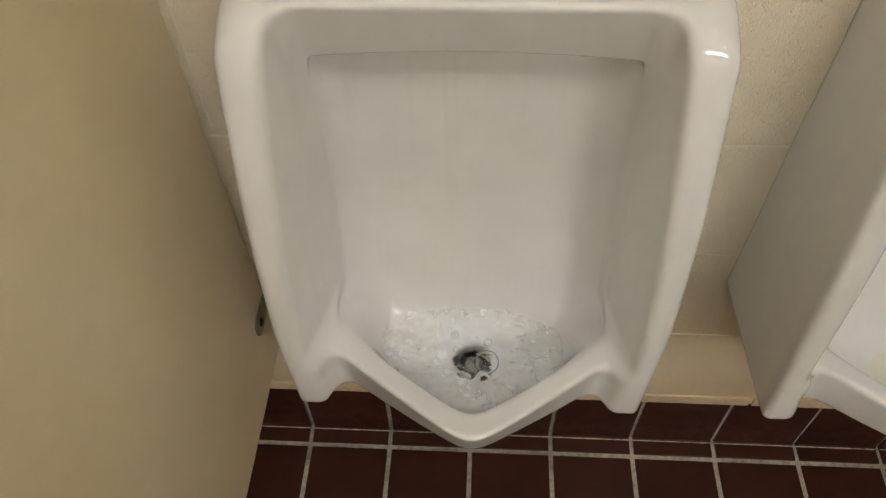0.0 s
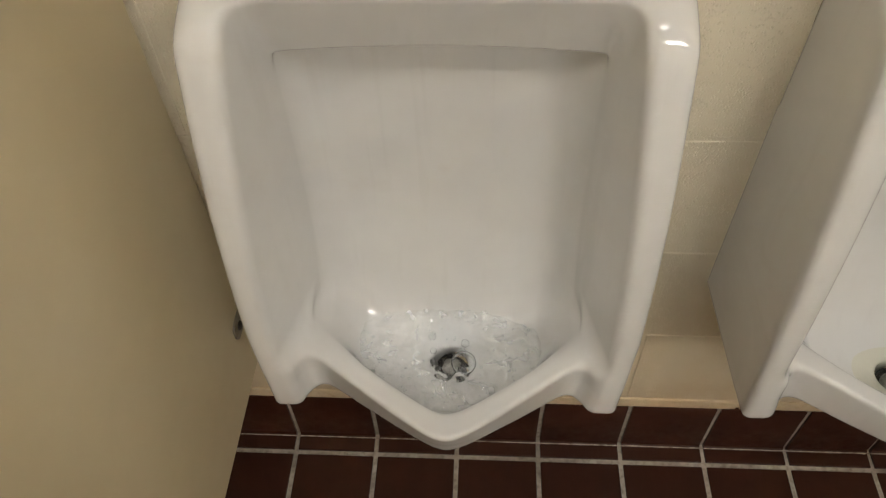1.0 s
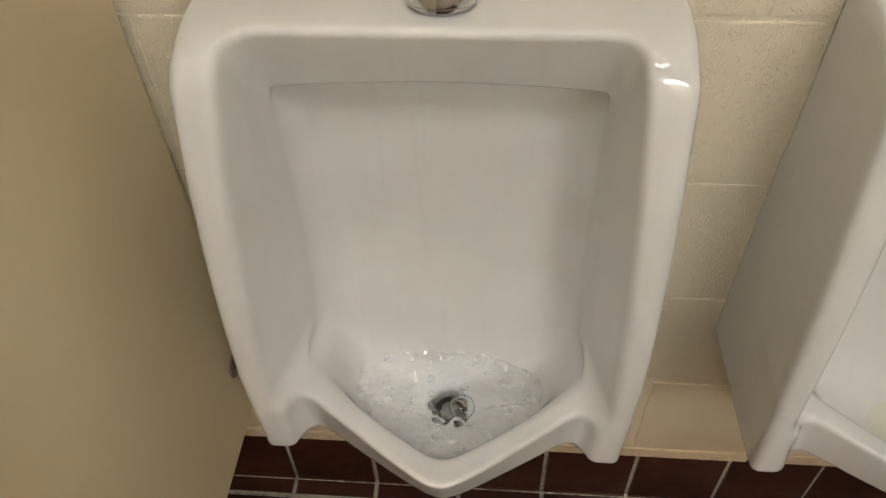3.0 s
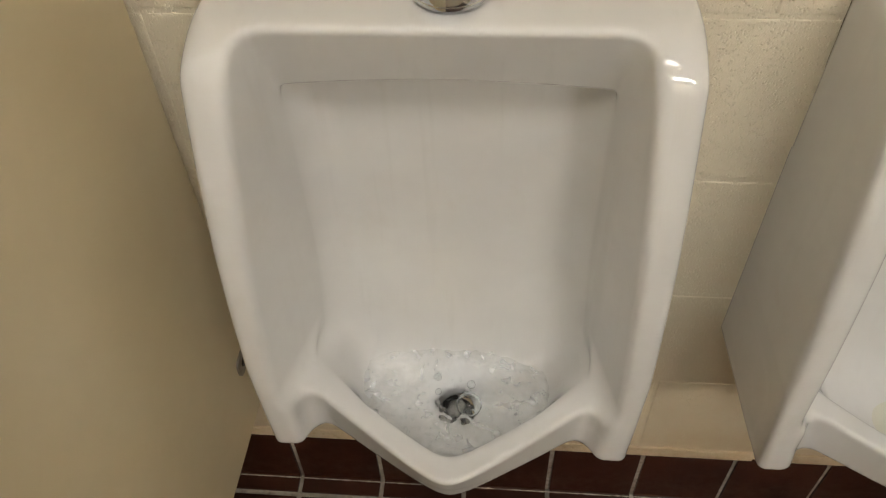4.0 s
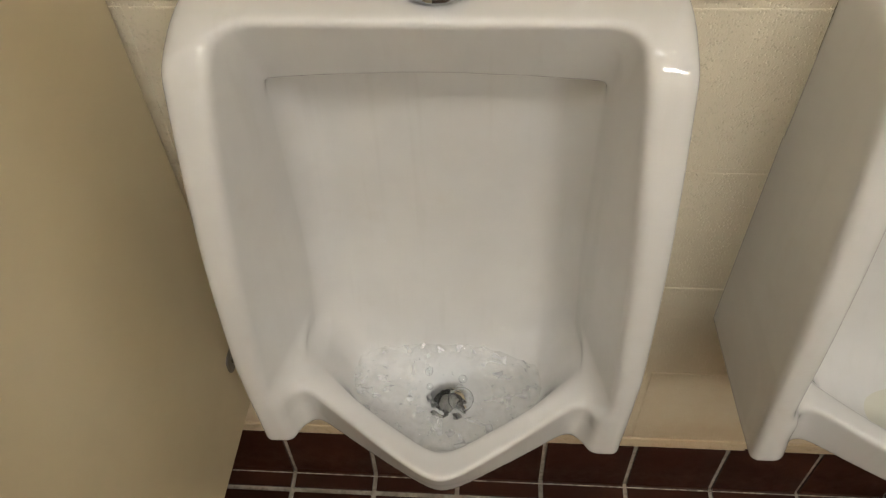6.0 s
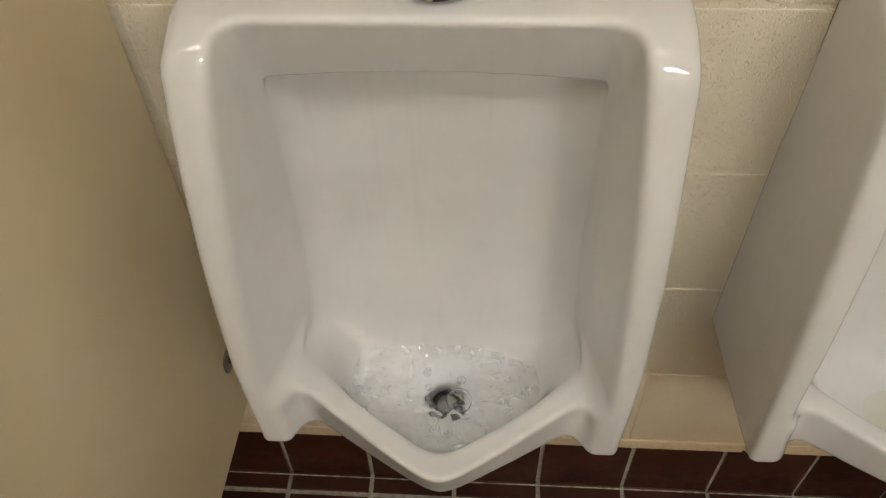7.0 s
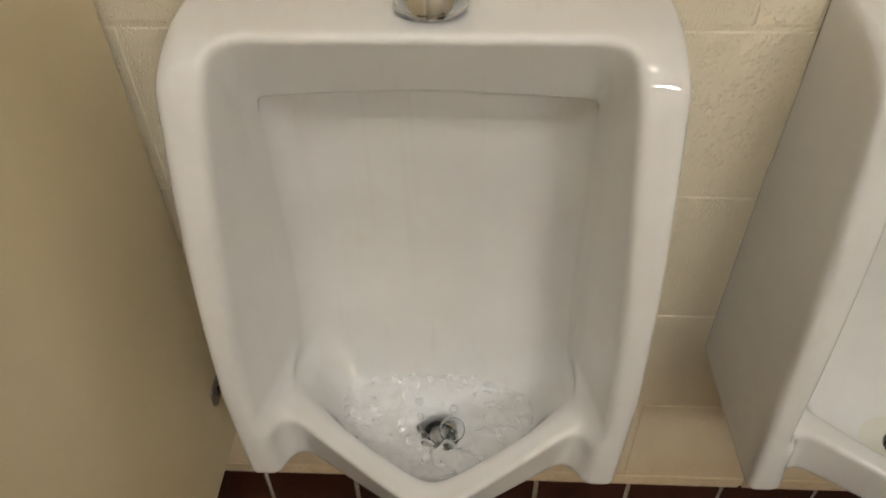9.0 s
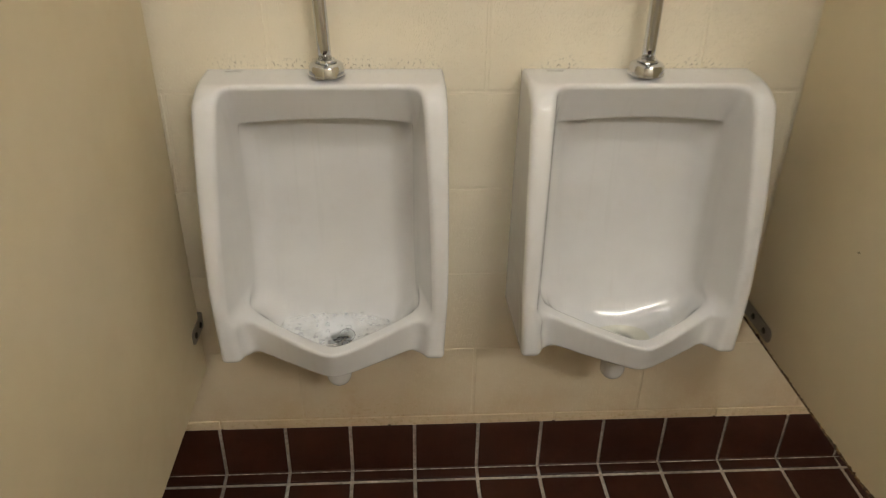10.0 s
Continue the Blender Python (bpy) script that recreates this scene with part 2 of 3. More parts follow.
def tube(points, r, steps=20):
    made = bmesh.new()
    pts = [Vector(p) for p in points]
    rings = []
    for i, p in enumerate(pts):
        d = (pts[min(i + 1, len(pts) - 1)] - pts[max(i - 1, 0)]).normalized()
        q = d.to_track_quat("Z", "X")
        rings.append([made.verts.new(p + q @ Vector((r * math.cos(2 * math.pi * k / steps), r * math.sin(2 * math.pi * k / steps), 0))) for k in range(steps)])
    for a, b in zip(rings, rings[1:]):
        for k in range(steps):
            made.faces.new((a[k], a[(k + 1) % steps], b[(k + 1) % steps], b[k]))
    made.faces.new(list(reversed(rings[0])))
    made.faces.new(rings[-1])
    return made


def thing(name, label, category, group="", at=(0, 0, 0)):
    ob = new(name)
    ob.empty_display_size = 0.05
    ob.location = at
    return tagged(ob, label, category, group)


# ---- the room ----
def structure(name, bm, mat, label, category):
    return tagged(part(name, bm, mat), label, category, kind="structure")


wall_north = structure("wall_north", box(WEST, EAST, 0.0017, 0.2, -0.1, CEILING), BLOCK_PAINT, "cream painted concrete block wall with tooled mortar joints", "wall")
structure("wall_south", box(WEST - 0.1, EAST + 0.1, SOUTH - 0.1, SOUTH, -0.1, CEILING), ROOM_PAINT, "cream painted wall across the room", "wall")
structure("wall_west", box(WEST - 0.1, WEST, SOUTH, 0.2, -0.1, CEILING), ROOM_PAINT, "cream painted side wall of the room", "wall")
structure("wall_east", box(EAST, EAST + 0.1, SOUTH, 0.2, -0.1, CEILING), ROOM_PAINT, "cream painted side wall of the room", "wall")
structure("ceiling", box(WEST - 0.1, EAST + 0.1, SOUTH - 0.1, 0.2, CEILING, CEILING + 0.1), PLASTER, "plain white painted ceiling", "ceiling")
floor = structure("floor", box(WEST, EAST, SOUTH, 0.0, -0.1, -0.0025), GROUT_MAT, "red-brown quarry tile floor with grey grout", "floor")
base = structure("baseboard", box(WEST, EAST, -0.0012, 0.0017, -0.0025, BASE_TOP - 0.002), GROUT_MAT, "red-brown quarry tile cove base with grey grout", "baseboard")


# ---- urinal, from a solid that is blended and hollowed ----
def smin(a, b, k):
    h = np.clip(0.5 + 0.5 * (b - a) / k, 0, 1)
    return b + (a - b) * h - k * h * (1 - h)


def smax(a, b, k):
    return -smin(-a, -b, k)


def rmax(a, b, r):
    u, v = a + r, b + r
    return np.minimum(np.maximum(u, v), 0) + np.sqrt(np.maximum(u, 0) ** 2 + np.maximum(v, 0) ** 2) - r


U_HALF, U_TOP, U_FOOT, DRAIN_D = 0.2195, 1.037, 0.509, 0.130


V_X = 0.006


def basin_floor(x, d):
    x = x - V_X
    r2 = x * x + (d - DRAIN_D) ** 2
    x = np.minimum(np.abs(x), 0.155)
    return 0.494 + 0.036 * (x / 0.15) ** 2 + 0.03 * np.maximum(x - 0.115, 0) / 0.06 + 3.5 * (d - DRAIN_D) ** 2 - 0.018 * np.exp(-r2 / 0.036 ** 2)


def urinal_solid(x, d, z):
    """Signed distance, about: x from the middle, d out from the wall, z up."""
    ax = np.abs(x)
    vx = x - V_X
    sx = np.sqrt(vx * vx + 0.02 ** 2) - 0.02
    # outer box: deepest at the feet, leaning back towards the top
    depth = 0.217 - 0.071 * np.clip((z - U_FOOT) / 0.5, 0, 1.2) ** 2.2
    t = np.clip((d - 0.05) / 0.10, 0, 1)
    corner = 0.006 + 0.034 * t * t * (3 - 2 * t)
    half = U_HALF + 0.001 + 0.003 * np.clip((1.03 - z) / 0.2, 0, 1) - 0.006 * np.clip((0.66 - z) / 0.13, 0, 1) * np.clip(d / 0.2, 0, 1)
    shell = rmax(ax - half, z - U_TOP, corner)
    shell = rmax(shell, U_FOOT - z, 0.010)
    shell = rmax(shell, d - depth, 0.013)
    shell = smax(shell, rmax(z - U_TOP, d - depth, 0.048), 0.020)
    # between the feet the front is open
    reach = ax - (0.155 + 0.235 * (d - 0.04))
    gap = np.maximum(reach + 0.012 + 0.005 * np.clip((0.56 - z) / 0.04, 0, 1) + 0.08 * np.clip((z - 0.60) / 0.08, 0, 2) ** 2, 0.12 - d)
    shell = smax(shell, -gap, 0.014)
    # the lip: a V in plan, with an upright front that leans in below
    ridge = 0.581 + 0.065 * sx
    s = np.clip((z - 0.518) / 0.062, 0, 1)
    v_out = (d - (0.268 + 0.016 * s - (0.63 + 0.09 * s) * sx)) * 0.82
    slant = 0.15 + 1.5 * np.clip((sx - 0.085) / 0.06, 0, 1)
    v_in = (d - (0.248 - 0.69 * sx) + slant * np.maximum(ridge - z, 0)) * 0.82 / np.sqrt(1 + 0.6 * slant * slant)
    vee = rmax(rmax(v_out, z - ridge, 0.0045), 0.516 - z, 0.006)
    vee = np.maximum(vee, ax - 0.192)
    body = smin(shell, vee, 0.034)
    tub = np.maximum(np.maximum(v_out + 0.004, basin_floor(x, d) - 0.014 - z), np.maximum(z - 0.57, ax - 0.17))
    body = smin(body, tub, 0.006)
    bulge = np.sqrt((x / 0.150) ** 2 + ((d - 0.108) / 0.105) ** 2 + ((z - 0.550) / 0.088) ** 2) - 1
    body = smin(body, bulge * 0.088, 0.016)
    spout = np.maximum(np.sqrt(x * x + (d - 0.125) ** 2) - 0.026, np.maximum(0.385 - z, z - 0.54))
    spout = np.where(z < 0.412, np.sqrt(x * x + (d - 0.125) ** 2 + (np.minimum(z - 0.412, 0)) ** 2) - 0.026, spout)
    body = smin(body, spout, 0.012)
    # hollow
    rear = 0.028 + 0.028 * np.clip((0.76 - z) / 0.2, 0, 1.5) ** 2
    inner = rmax(reach, rear - d, 0.036)
    crown = z - (0.958 + np.maximum(d - 0.066, 0) / 0.45 + 0.03 * np.clip(1 - (d - 0.066) / 0.03, 0, 1) + 6 * np.maximum(0.066 - d, 0))
    inner = np.maximum(inner, rmax(reach, crown * 0.5, 0.034))
    inner = smax(inner, smin(v_in, ridge - z, 0.008), 0.032)
    inner = smax(inner, basin_floor(x, d) - z, 0.036)
    lip = 0.950 + 0.010 * (1 - (x / 0.15) ** 2)
    header = rmax(lip - z, (d - (0.070 + 0.45 * (z - 0.953))) * 0.9, 0.003)
    inner = smax(inner, -header, 0.006)
    body = smax(body, -inner, 0.010)
    hole = np.maximum(np.sqrt(vx * vx + (d - DRAIN_D) ** 2) - 0.025, 0.440 - z)
    hole = np.maximum(hole, z - 0.53)
    body = smax(body, -hole, 0.006)
    return np.maximum(body, -d)


def solid_mesh(fn, lo, hi, step, name, mat):
    """Surface nets over a grid, drawn onto the true surface."""
    ax = [np.arange(a, b + step, step) for a, b in zip(lo, hi)]
    gx, gy, gz = np.meshgrid(*ax, indexing="ij")
    f = fn(gx, gy, gz)
    s = f < 0
    cells = np.zeros(tuple(k - 1 for k in f.shape), int)
    for i in (0, 1):
        for j in (0, 1):
            for k in (0, 1):
                cells += s[i:s.shape[0] - 1 + i, j:s.shape[1] - 1 + j, k:s.shape[2] - 1 + k]
    live = (cells > 0) & (cells < 8)
    index = -np.ones(live.shape, int)
    index[live] = np.arange(live.sum())
    ci = np.argwhere(live)
    total, count = np.zeros((len(ci), 3)), np.zeros(len(ci))
    corners = [(i, j, k) for i in (0, 1) for j in (0, 1) for k in (0, 1)]
    for a in corners:
        for axis in range(3):
            if a[axis]:
                continue
            b = list(a)
            b[axis] = 1
            fa, fb = f[tuple((ci + a).T)], f[tuple((ci + b).T)]
            cross = (fa < 0) != (fb < 0)
            u = np.where(cross, fa / np.where(cross, fa - fb, 1), 0)
            p = ci + np.array(a, float)
            p[:, axis] += u
            total[cross] += p[cross]
            count[cross] += 1
    v = np.array(lo) + step * total / count[:, None]
    e = step * 0.05
    for _ in range(3):
        value = fn(*v.T)
        grad = np.stack([(fn(*(v + e * np.eye(3)[k]).T) - fn(*(v - e * np.eye(3)[k]).T)) / (2 * e) for k in range(3)], 1)
        move = -value[:, None] * grad / np.maximum((grad ** 2).sum(1), 0.2)[:, None]
        size = np.linalg.norm(move, axis=1)
        v += move * np.minimum(1, 0.5 * step / np.maximum(size, 1e-9))[:, None]
    quads = []
    for axis in range(3):
        o = [k for k in range(3) if k != axis]
        lo_s, hi_s = [slice(1, -1)] * 3, [slice(1, -1)] * 3
        lo_s[axis], hi_s[axis] = slice(0, -1), slice(1, None)
        a, b = s[tuple(lo_s)], s[tuple(hi_s)]
        for flip, pick in ((False, a & ~b), (True, ~a & b)):
            c = np.argwhere(pick)
            for k in o:
                c[:, k] += 1
            q = []
            for d0, d1 in ((0, 0), (1, 0), (1, 1), (0, 1)):
                w = c.copy()
                w[:, o[0]] -= 1 - d0
                w[:, o[1]] -= 1 - d1
                q.append(index[tuple(w.T)])
            q = np.stack(q, 1)
            if flip != (axis == 1):
                q = q[:, ::-1]
            quads.append(q)
    quads = np.concatenate(quads)
    # y is the wall's outward side: mirror, so that d becomes -y
    v[:, 1] *= -1
    quads = quads[:, ::-1]
    me = bpy.data.meshes.new(name)
    me.from_pydata(v.tolist(), [], quads.tolist())
    me.materials.append(mat)
    me.shade_smooth()
    return me


URINAL_1, URINAL_2 = -0.3025, 0.2855
urinal = thing("urinal", "white porcelain wall-hung urinal with water swirling round its drain", "urinal", "urinals on the block wall", (URINAL_1, 0, 0))
bowl = new("bowl", solid_mesh(urinal_solid, (-0.236, -0.012, 0.355), (0.236, 0.300, 1.055), 0.0042, "bowl", PORCELAIN))
bowl.parent = urinal
strainer = lathe([(0.0005, 0.442), (0.0212, 0.442), (0.0212, 0.462), (0.0195, 0.463), (0.0185, 0.456), (0.0005, 0.456)], V_X, -DRAIN_D, 28)
drain = part("drain", strainer, DARK, urinal, "dark metal drain ring")
dome = lathe([(0.0005, 0.455), (0.0135, 0.455), (0.0135, 0.461), (0.011, 0.4645), (0.006, 0.466), (0.0005, 0.4665)], V_X, -DRAIN_D, 24)
part("drain_cap", dome, CAP, drain, "dull grey metal drain cap", True)
part("maker_mark", box(-0.178, -0.148, -0.034, -0.029, U_TOP - 0.001, U_TOP + 0.0006, 0.0002, 1), MARK, urinal, "small grey printed mark")
copy = copy_thing(urinal, pose(URINAL_2, 0, 0))
tagged(copy, "white porcelain wall-hung urinal, emptied, beside the screen")


# water in the first bowl
WATER_Z = 0.529


def ripple(x, d):
    """Height of the churned surface: crests that curl round the drain, calm over the hole."""
    u, v = x - V_X, d - DRAIN_D
    r = math.hypot(u, v)
    calm = 1 - 0.96 * math.exp(-((r / 0.036) ** 4))
    turn = math.atan2(v, u) + 5.0 * r
    warp = 1.6 * noise.noise(Vector((x * 24, d * 24, 7)))
    p = Vector((r * 62 + warp, 2.6 * math.cos(turn), 2.6 * math.sin(turn)))
    q = Vector((x * 72 + 2 * warp, d * 118, 3.1))
    z = 0.0042 * noise.noise(p) + 0.0020 * noise.noise(p * 2.2) + 0.0034 * noise.noise(q) + 0.0006 * noise.noise(q * 2.3)
    edge = max(0.0, math.hypot((x + 0.008) / 1.5, d - 0.154) - 0.088)
    return WATER_Z + z * calm - 0.003 * math.exp(-((r / 0.03) ** 2)) - 0.5 * edge


def water_sheet():
    bm = bmesh.new()
    step, rows = 0.0016, {}
    for i in range(-112, 113):
        for j in range(12, 166):
            x, d = i * step, j * step
            inside = d < 0.258 - 0.69 * (math.sqrt((x - V_X) ** 2 + 0.0004) - 0.02) and d > 0.04 and abs(x) < 0.16 + 0.2 * (d - 0.04)
            if inside and basin_floor(x, d) < ripple(x, d) + 0.004:
                rows[i, j] = bm.verts.new((x, -d, ripple(x, d)))
    for (i, j) in rows:
        q = [rows.get(k) for k in ((i, j), (i, j + 1), (i + 1, j + 1), (i + 1, j))]
        if all(q):
            bm.faces.new(q)
    return bm


water = thing("water", "clear swirling flush water with bubbles in the porcelain bowl", "water", "", (URINAL_1, 0, 0))
sheet = part("surface", water_sheet(), WATER, water, smooth=True)
sheet.visible_shadow = False
rnd = random.Random(5)
for k in range(90):
    if k == 0:
        bx, bd, size = V_X + 0.018, DRAIN_D + 0.022, 0.0165
    elif k < 6:
        a, r = rnd.uniform(0, 6.28), rnd.uniform(0.012, 0.032)
        bx, bd, size = r * math.cos(a), DRAIN_D + r * math.sin(a), rnd.uniform(0.0025, 0.006)
    else:
        bx, bd, size = rnd.uniform(-0.12, 0.12), rnd.uniform(0.07, 0.2), rnd.uniform(0.001, 0.0026)
    if bd > 0.225 - 0.55 * abs(bx):
        continue
    bm = bmesh.new()
    bmesh.ops.create_uvsphere(bm, u_segments=18, v_segments=10, radius=size)
    inside = bmesh.ops.create_uvsphere(bm, u_segments=18, v_segments=10, radius=size * 0.94)["verts"]
    bmesh.ops.reverse_faces(bm, faces=list({f for v in inside for f in v.link_faces}))
    bmesh.ops.scale(bm, vec=(1, 1, 0.8), verts=bm.verts)
    ball = part("bubble", bm, BUBBLE, water, smooth=True)
    ball.location = (bx, -bd, ripple(bx, bd) + size * 0.2)
    ball.visible_shadow = False

# a little standing water in the second bowl
bm = bmesh.new()
bmesh.ops.create_circle(bm, cap_ends=True, segments=40, radius=0.062, matrix=Matrix.Translation((URINAL_2 + V_X, -DRAIN_D, 0.4985)))
puddle = part("puddle", bm, PALE_WATER, None, "shallow pale yellow water in the urinal's bowl")
tagged(puddle, category="water")
puddle.visible_shadow = False


# dark sealant where the second urinal meets the wall
def sealant(x, side):
    bm = bmesh.new()
    rows = []
    for k in range(60):
        z = 0.560 + k * 0.0080
        wd = 0.0014 + 0.0016 * noise.noise(Vector((z * 40, x * 9, 0)))
        rows.append([bm.verts.new((x, 0.0, z)), bm.verts.new((x, -max(wd, 0.0006), z)), bm.verts.new((x + side * max(wd, 0.0006), 0.0, z))])
    for a, b in zip(rows, rows[1:]):
        for p, q in ((0, 1), (1, 2), (2, 0)):
            bm.faces.new((a[p], a[q], b[q], b[p]))
    bm.faces.new(rows[0])
    bm.faces.new(list(reversed(rows[-1])))
    bmesh.ops.recalc_face_normals(bm, faces=bm.faces)
    return bm


bead = part("sealant_bead", sealant(URINAL_2 - U_HALF, -1), SEALANT, None)
tagged(bead, "dark dirty sealant bead between urinal and wall", "sealant")


# ---- chrome flush pipes ----
def flush_pipe(cx, lean, label):
    top = U_TOP - 0.001
    cy = -0.052
    ob = thing("flush_pipe", label, "pipe", "chrome flush pipes", (cx, cy, top))
    flange = lathe([(0.0325, 0), (0.0334, 0.0010), (0.0332, 0.0035), (0.0322, 0.0042), (0.0312, 0.0165), (0.0296, 0.0200), (0.0265, 0.0222), (0.0220, 0.0232), (0.0192, 0.0224), (0.0180, 0.0205)], 0, 0)
    part("flange", flange, CHROME, ob, "bell-shaped chrome flange", True).data.set_sharp_from_angle(angle=radians(25))
    nut = lathe([(0.0178, 0.0200), (0.0182, 0.0215), (0.0178, 0.0275), (0.0164, 0.0290), (0.0145, 0.0282), (0.0122, 0.0282)], 0, 0, 12)
    part("coupling_nut", nut, CHROME, ob, "chrome coupling nut", True).data.set_sharp_from_angle(angle=radians(20))
    line = [(0, 0, 0.027 + 0.02 * k) for k in range(16)]
    z = line[-1][2]
    line += [(0, 0.05 * (1 - math.cos(a)), z + 0.05 * math.sin(a)) for a in [math.pi / 2 * k / 8 for k in range(1, 9)]] + [(0, 0.054, z + 0.05)]
    part("pipe", tube(line, 0.0120), CHROME, ob, "straight chrome tube", True).rotation_euler = (0, radians(lean), 0)
    return ob


flush_pipe(URINAL_1 + 0.0065, -2.5, "chrome flush pipe with bell flange on the urinal")
flush_pipe(URINAL_2 + 0.0015, 0.5, "chrome flush pipe with bell flange on the urinal")


# ---- partitions ----
def plate(thick, y0, y1, half):
    """A flat bracket plate with its far end rounded."""
    bm = bmesh.new()
    out = [(y1, -half), (y1, half)]
    out += [(y0 + 0.012 - 0.012 * math.sin(a), (half - 0.012) + 0.012 * math.cos(a)) for a in [math.pi / 2 * k / 5 for k in range(6)]]
    out += [(y0 + 0.012 - 0.012 * math.cos(a), -(half - 0.012) - 0.012 * math.sin(a)) for a in [math.pi / 2 * k / 5 for k in range(6)]]
    sides = [[bm.verts.new((x, y, z)) for y, z in out] for x in (-thick / 2, thick / 2)]
    k = len(out)
    bm.faces.new(sides[0])
    bm.faces.new(list(reversed(sides[1])))
    for i in range(k):
        bm.faces.new((sides[0][i], sides[1][i], sides[1][(i + 1) % k], sides[0][(i + 1) % k]))
    bmesh.ops.recalc_face_normals(bm, faces=bm.faces)
    return bm


def partition(x0, x1, bottom, top, far, near, label, face, bracket_z, plate_end, holes):
    ob = thing("partition", label, "partition", "", ((x0 + x1) / 2, 0, bottom))
    cx = (x0 + x1) / 2
    part("panel", box(x0 - cx, x1 - cx, far, near, 0, top - bottom, 0.002), PANEL, ob)
    br = part("bracket", plate(0.003, plate_end, -0.004, 0.017), STEEL, ob, "steel wall bracket with two screws")
    br.location = (face - cx, 0, bracket_z - bottom)
    side = 1 if face > cx else -1
    fl = part("bracket_flange", box(0, 0.022, -0.004, 0.0, -0.016, 0.016, 0.001, 1), STEEL, br)
    fl.scale = (-side, 1, 1)
    for y in holes:
        s = lathe([(0.0072, 0), (0.0072, 0.0012), (0.005, 0.003), (0.0005, 0.0034)], 0, 0, 16)
        bmesh.ops.rotate(s, verts=s.verts, matrix=Matrix.Rotation(radians(90 * side), 3, "Y"))
        sc = part("screw", s, DARK, br, "dark screw head")
        sc.location = (0.0016 * side, y, 0)
    return ob


partition(-0.637, -0.610, 0.352, 1.78, -1.55, -0.024, "tan enamelled steel stall partition beside the urinal", -0.6084, 0.476, -0.085, (-0.028, -0.066))
screen = partition(0.613, 0.638, 0.458, 1.70, -0.66, -0.013, "tan enamelled urinal screen with rusted lower edge", 0.6114, 0.491, -0.14, (-0.058, -0.112))


def rust_edge(length):
    """An uneven strip of rust along a lower edge: x out, y along."""
    bm = bmesh.new()
    rows, count = [], 160
    for k in range(count + 1):
        y = -length * k / count
        h = 0.003 + 0.006 * max(0, noise.noise(Vector((y * 22, 1.7, 0)))) + 0.012 * max(0, noise.noise(Vector((y * 60, 4.2, 0))) - 0.35) + 0.004 * noise.noise(Vector((y * 150, 9.0, 0)))
        h = max(h * (1 + 1.6 * max(0.0, -y - 0.2)), 0.0012)
        rows.append([bm.verts.new(p) for p in ((-0.0012, y, h), (-0.0012, y, -0.0012), (0.024, y, -0.0012), (0.024, y, 0.0004), (0.0004, y, h))])
    for a, b in zip(rows, rows[1:]):
        for p in range(5):
            bm.faces.new((a[p], a[(p + 1) % 5], b[(p + 1) % 5], b[p]))
    bm.faces.new(list(reversed(rows[0])))
    bm.faces.new(rows[-1])
    bmesh.ops.recalc_face_normals(bm, faces=bm.faces)
    return bm


edge = part("rusted_edge", rust_edge(0.64), RUST, screen, "rusted chipped lower edge")
edge.location = (-0.0125, -0.016, 0)
chip = part("chip", lathe([(0.0022, 0), (0.002, 0.0004), (0.0003, 0.0006)], 0, 0, 10), DARK, screen, "small dark paint chip")
chip.rotation_euler = (0, radians(-90), 0)
chip.location = (-0.0126, -0.321, 0.805 - 0.458)


# ---- ceiling light ----
def ceiling_light(x, y, length, label, glow):
    ob = thing("ceiling_light", label, "lamp", "ceiling lights", (x, y, CEILING))
    part("housing", box(-length / 2 - 0.03, length / 2 + 0.03, -0.17, 0.17, -0.05, 0, 0.004), PLASTER, ob, "white metal housing")
    for k in (-1, 1):
        bm = tube([(-length / 2, 0.12 * k, -0.078), (length / 2, 0.12 * k, -0.078)], 0.019, 14)
        part("lamp_tube", bm, glow, ob, "glowing fluorescent tube")
        # unseen side skirts, added to hold the tubes' light off the ceiling
        part("reflector", box(-length / 2 - 0.03, length / 2 + 0.03, 0.185 * k - 0.005, 0.185 * k + 0.005, -0.105, 0, 0.002), PLASTER, ob, "added white metal skirt keeping light off the ceiling")
        for end in (-1, 1):
            part("lamp_holder", box(end * (length / 2 + 0.008) - 0.008, end * (length / 2 + 0.008) + 0.008, 0.12 * k - 0.014, 0.12 * k + 0.014, -0.10, -0.05, 0.002), PLASTER, ob)
    return ob


# both fixtures are out of view; strengths tuned to balance front and overhead light
ceiling_light(0.92, -2.6, 1.1, "fluorescent ceiling light with two tubes, out of view", FAR_TUBE)
ceiling_light(-0.22, -1.1, 1.1, "fluorescent ceiling light with two bright tubes", TUBE)


# ---- pieces: blocks and tiles ----
def piece(name, me, parent, at):
    ob = new(name, me)
    ob.parent = parent
    ob.location = at
    return ob


block_mesh = {}
for row in range(-1, 12):
    z0 = FIRST + row * COURSE
    z1 = min(z0 + COURSE, CEILING)
    if row < 0:
        z0 = BASE_TOP - 0.004
    shift = 0.14 if row in (1, 2) else (0.0 if row % 2 == 0 else BLOCK / 2)
    for col in range(-6, 7):
        x0 = col * BLOCK + shift
        a, b = max(x0, WEST) + 0.003, min(x0 + BLOCK, EAST) - 0.003
        if b - a < 0.05:
            continue
        key = (round(b - a, 3), round(z1 - z0, 3))
        if key not in block_mesh:
            block_mesh[key] = mesh_of(box(0, b - a, 0, 0.02, 0.003, z1 - z0 - 0.003, 0.0018, 2), "block", BLOCK_PAINT)
        piece("block", block_mesh[key], wall_north, (a, -0.002 if row < 0 else 0, z0))

w = TILE - GROUT
tile_mesh = mesh_of(box(0, w, 0, w, -0.010, 0.0, 0.0022, 2), "tile", QUARRY)


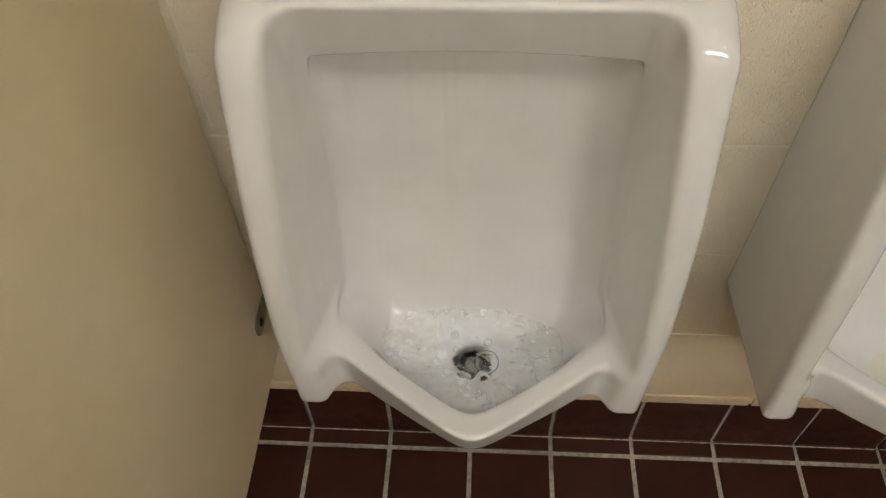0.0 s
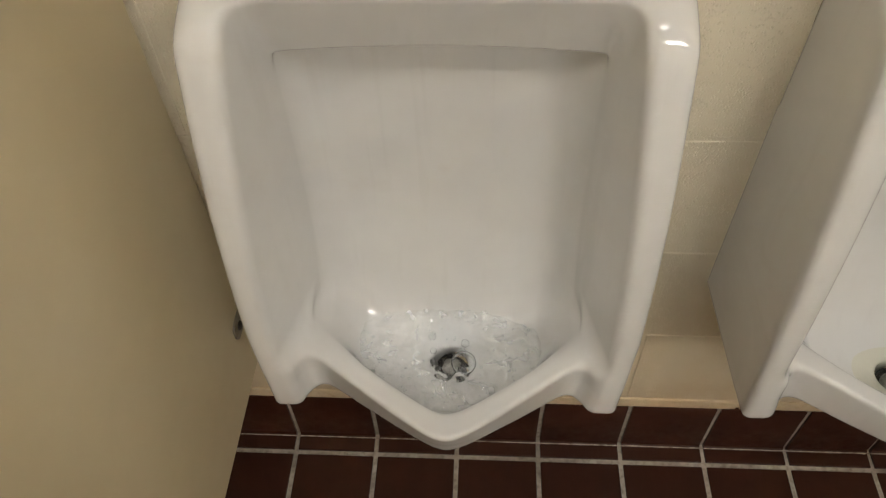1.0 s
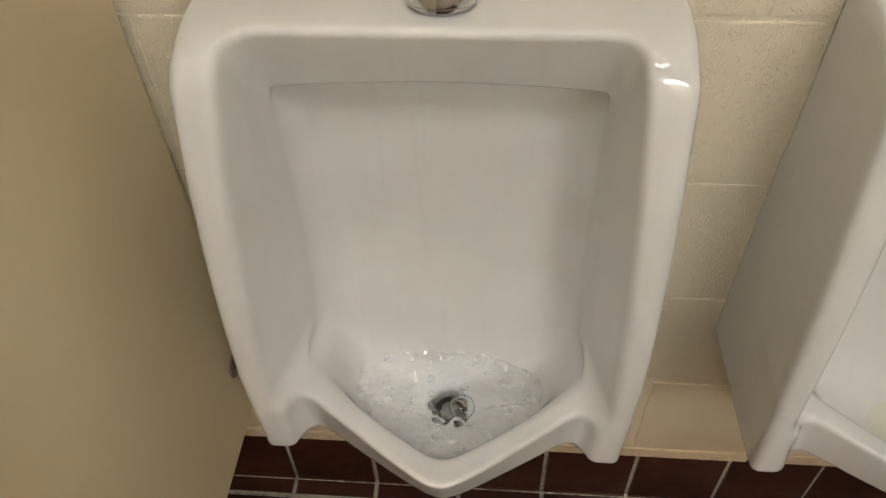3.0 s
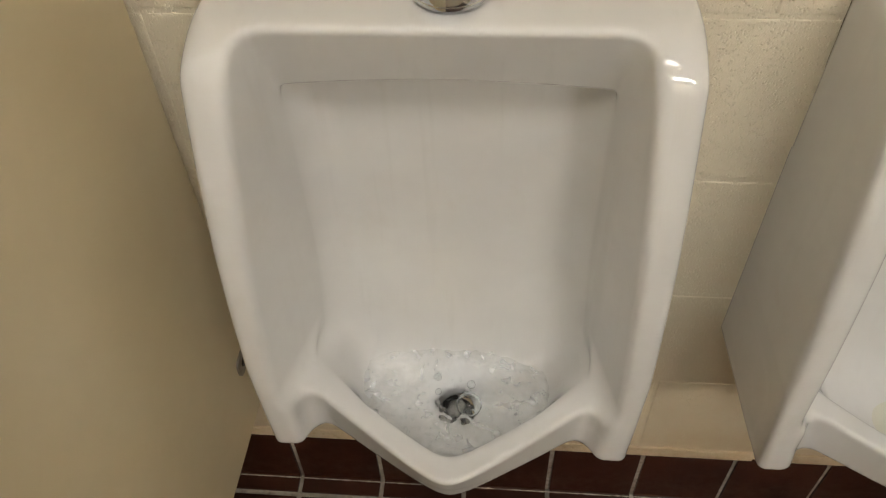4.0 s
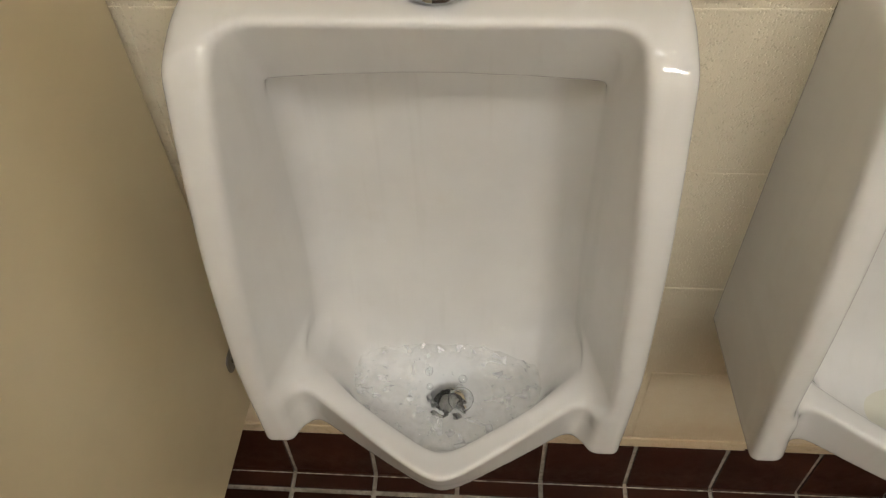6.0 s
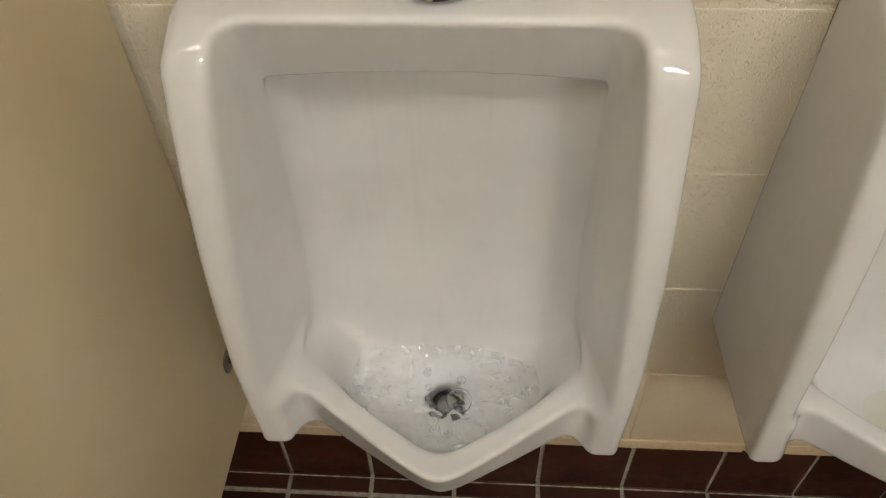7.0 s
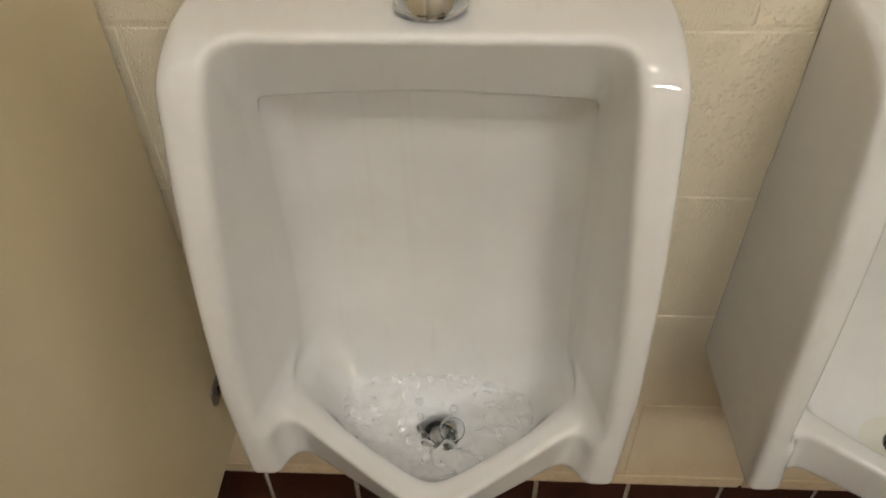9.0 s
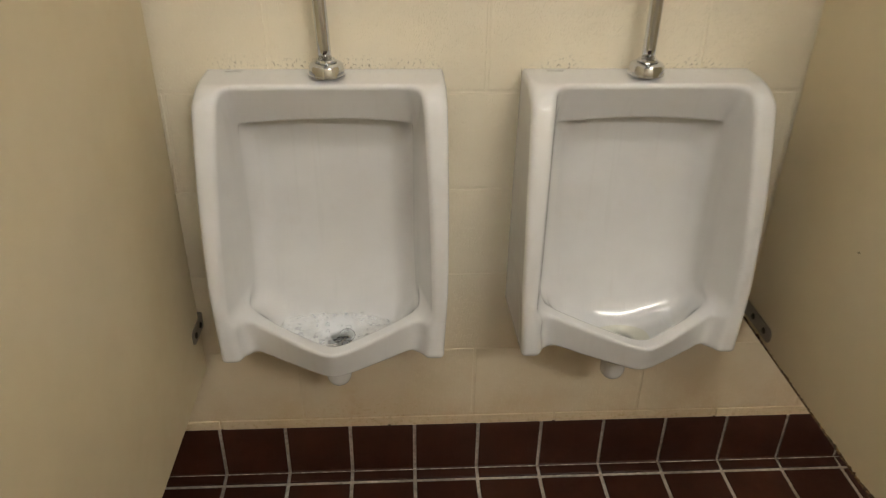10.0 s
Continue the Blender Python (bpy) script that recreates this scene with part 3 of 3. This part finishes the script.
def cove():
    bm = bmesh.new()
    arc = [(-0.0145 + 0.008 * math.cos(a), 0.0115 - 0.008 * math.sin(a)) for a in [math.pi / 2 * k / 6 for k in range(7)]]
    line = [(0.003, BASE_TOP), (-0.003, BASE_TOP), (-0.005, BASE_TOP - 0.003), (-0.0062, 0.05)] + arc + [(TOE + 0.006, 0.0022), (TOE + 0.0045, 0.0006), (TOE + 0.0045, -0.008), (0.003, -0.008)]
    ends = [[bm.verts.new((x, y, z)) for y, z in line] for x in (0, w)]
    k = len(line)
    for i in range(k):
        bm.faces.new((ends[0][i], ends[0][(i + 1) % k], ends[1][(i + 1) % k], ends[1][i]))
    bm.faces.new(list(reversed(ends[0])))
    bm.faces.new(ends[1])
    bmesh.ops.recalc_face_normals(bm, faces=bm.faces)
    return bm


cove_mesh = mesh_of(cove(), "cove_tile", QUARRY, True)
cove_mesh.set_sharp_from_angle(angle=radians(38))
# a thin, uneven pale line along the cove's crease
bm = bmesh.new()
rows = []
for k in range(461):
    x = -1.0 + k * 0.005
    r = 0.0011 + 0.0006 * noise.noise(Vector((x * 30, 2.0, 0))) + 0.0005 * noise.noise(Vector((x * 110, 5.0, 0)))
    rows.append([bm.verts.new((x, -0.0115 + r * math.cos(a), 0.0050 + r * math.sin(a))) for a in (0.0, 1.26, 2.51, 3.77, 5.03)])
for a, b in zip(rows, rows[1:]):
    for k in range(5):
        bm.faces.new((a[k], b[k], b[(k + 1) % 5], a[(k + 1) % 5]))
part("grout_line", bm, PALE_LINE, base, "pale line in the cove's crease")
far_tiles = []
for i in range(-11, 19):
    x = TILE_X0 + i * TILE + GROUT / 2
    if x < WEST or x + w > EAST:
        continue
    piece("cove_tile", cove_mesh, base, (x, 0, 0))
    for j in range(20):
        y = TOE - GROUT / 2 - (j + 1) * TILE + GROUT
        if y < SOUTH:
            continue
        if -1.0 < x < 1.1 and j < 10:
            piece("tile", tile_mesh, floor, (x, y, 0))
        else:
            far_tiles.append((x, y))

bm = bmesh.new()
for x, y in far_tiles:
    vs = [bm.verts.new((x + a * w, y + b * w, z)) for z in (-0.01, 0.0) for a, b in ((0, 0), (1, 0), (1, 1), (0, 1))]
    for f in ((4, 5, 6, 7), (0, 1, 5, 4), (1, 2, 6, 5), (2, 3, 7, 6), (3, 0, 4, 7)):
        bm.faces.new([vs[k] for k in f])
tagged(part("far_tiles", bm, QUARRY, floor), kind="stuff")
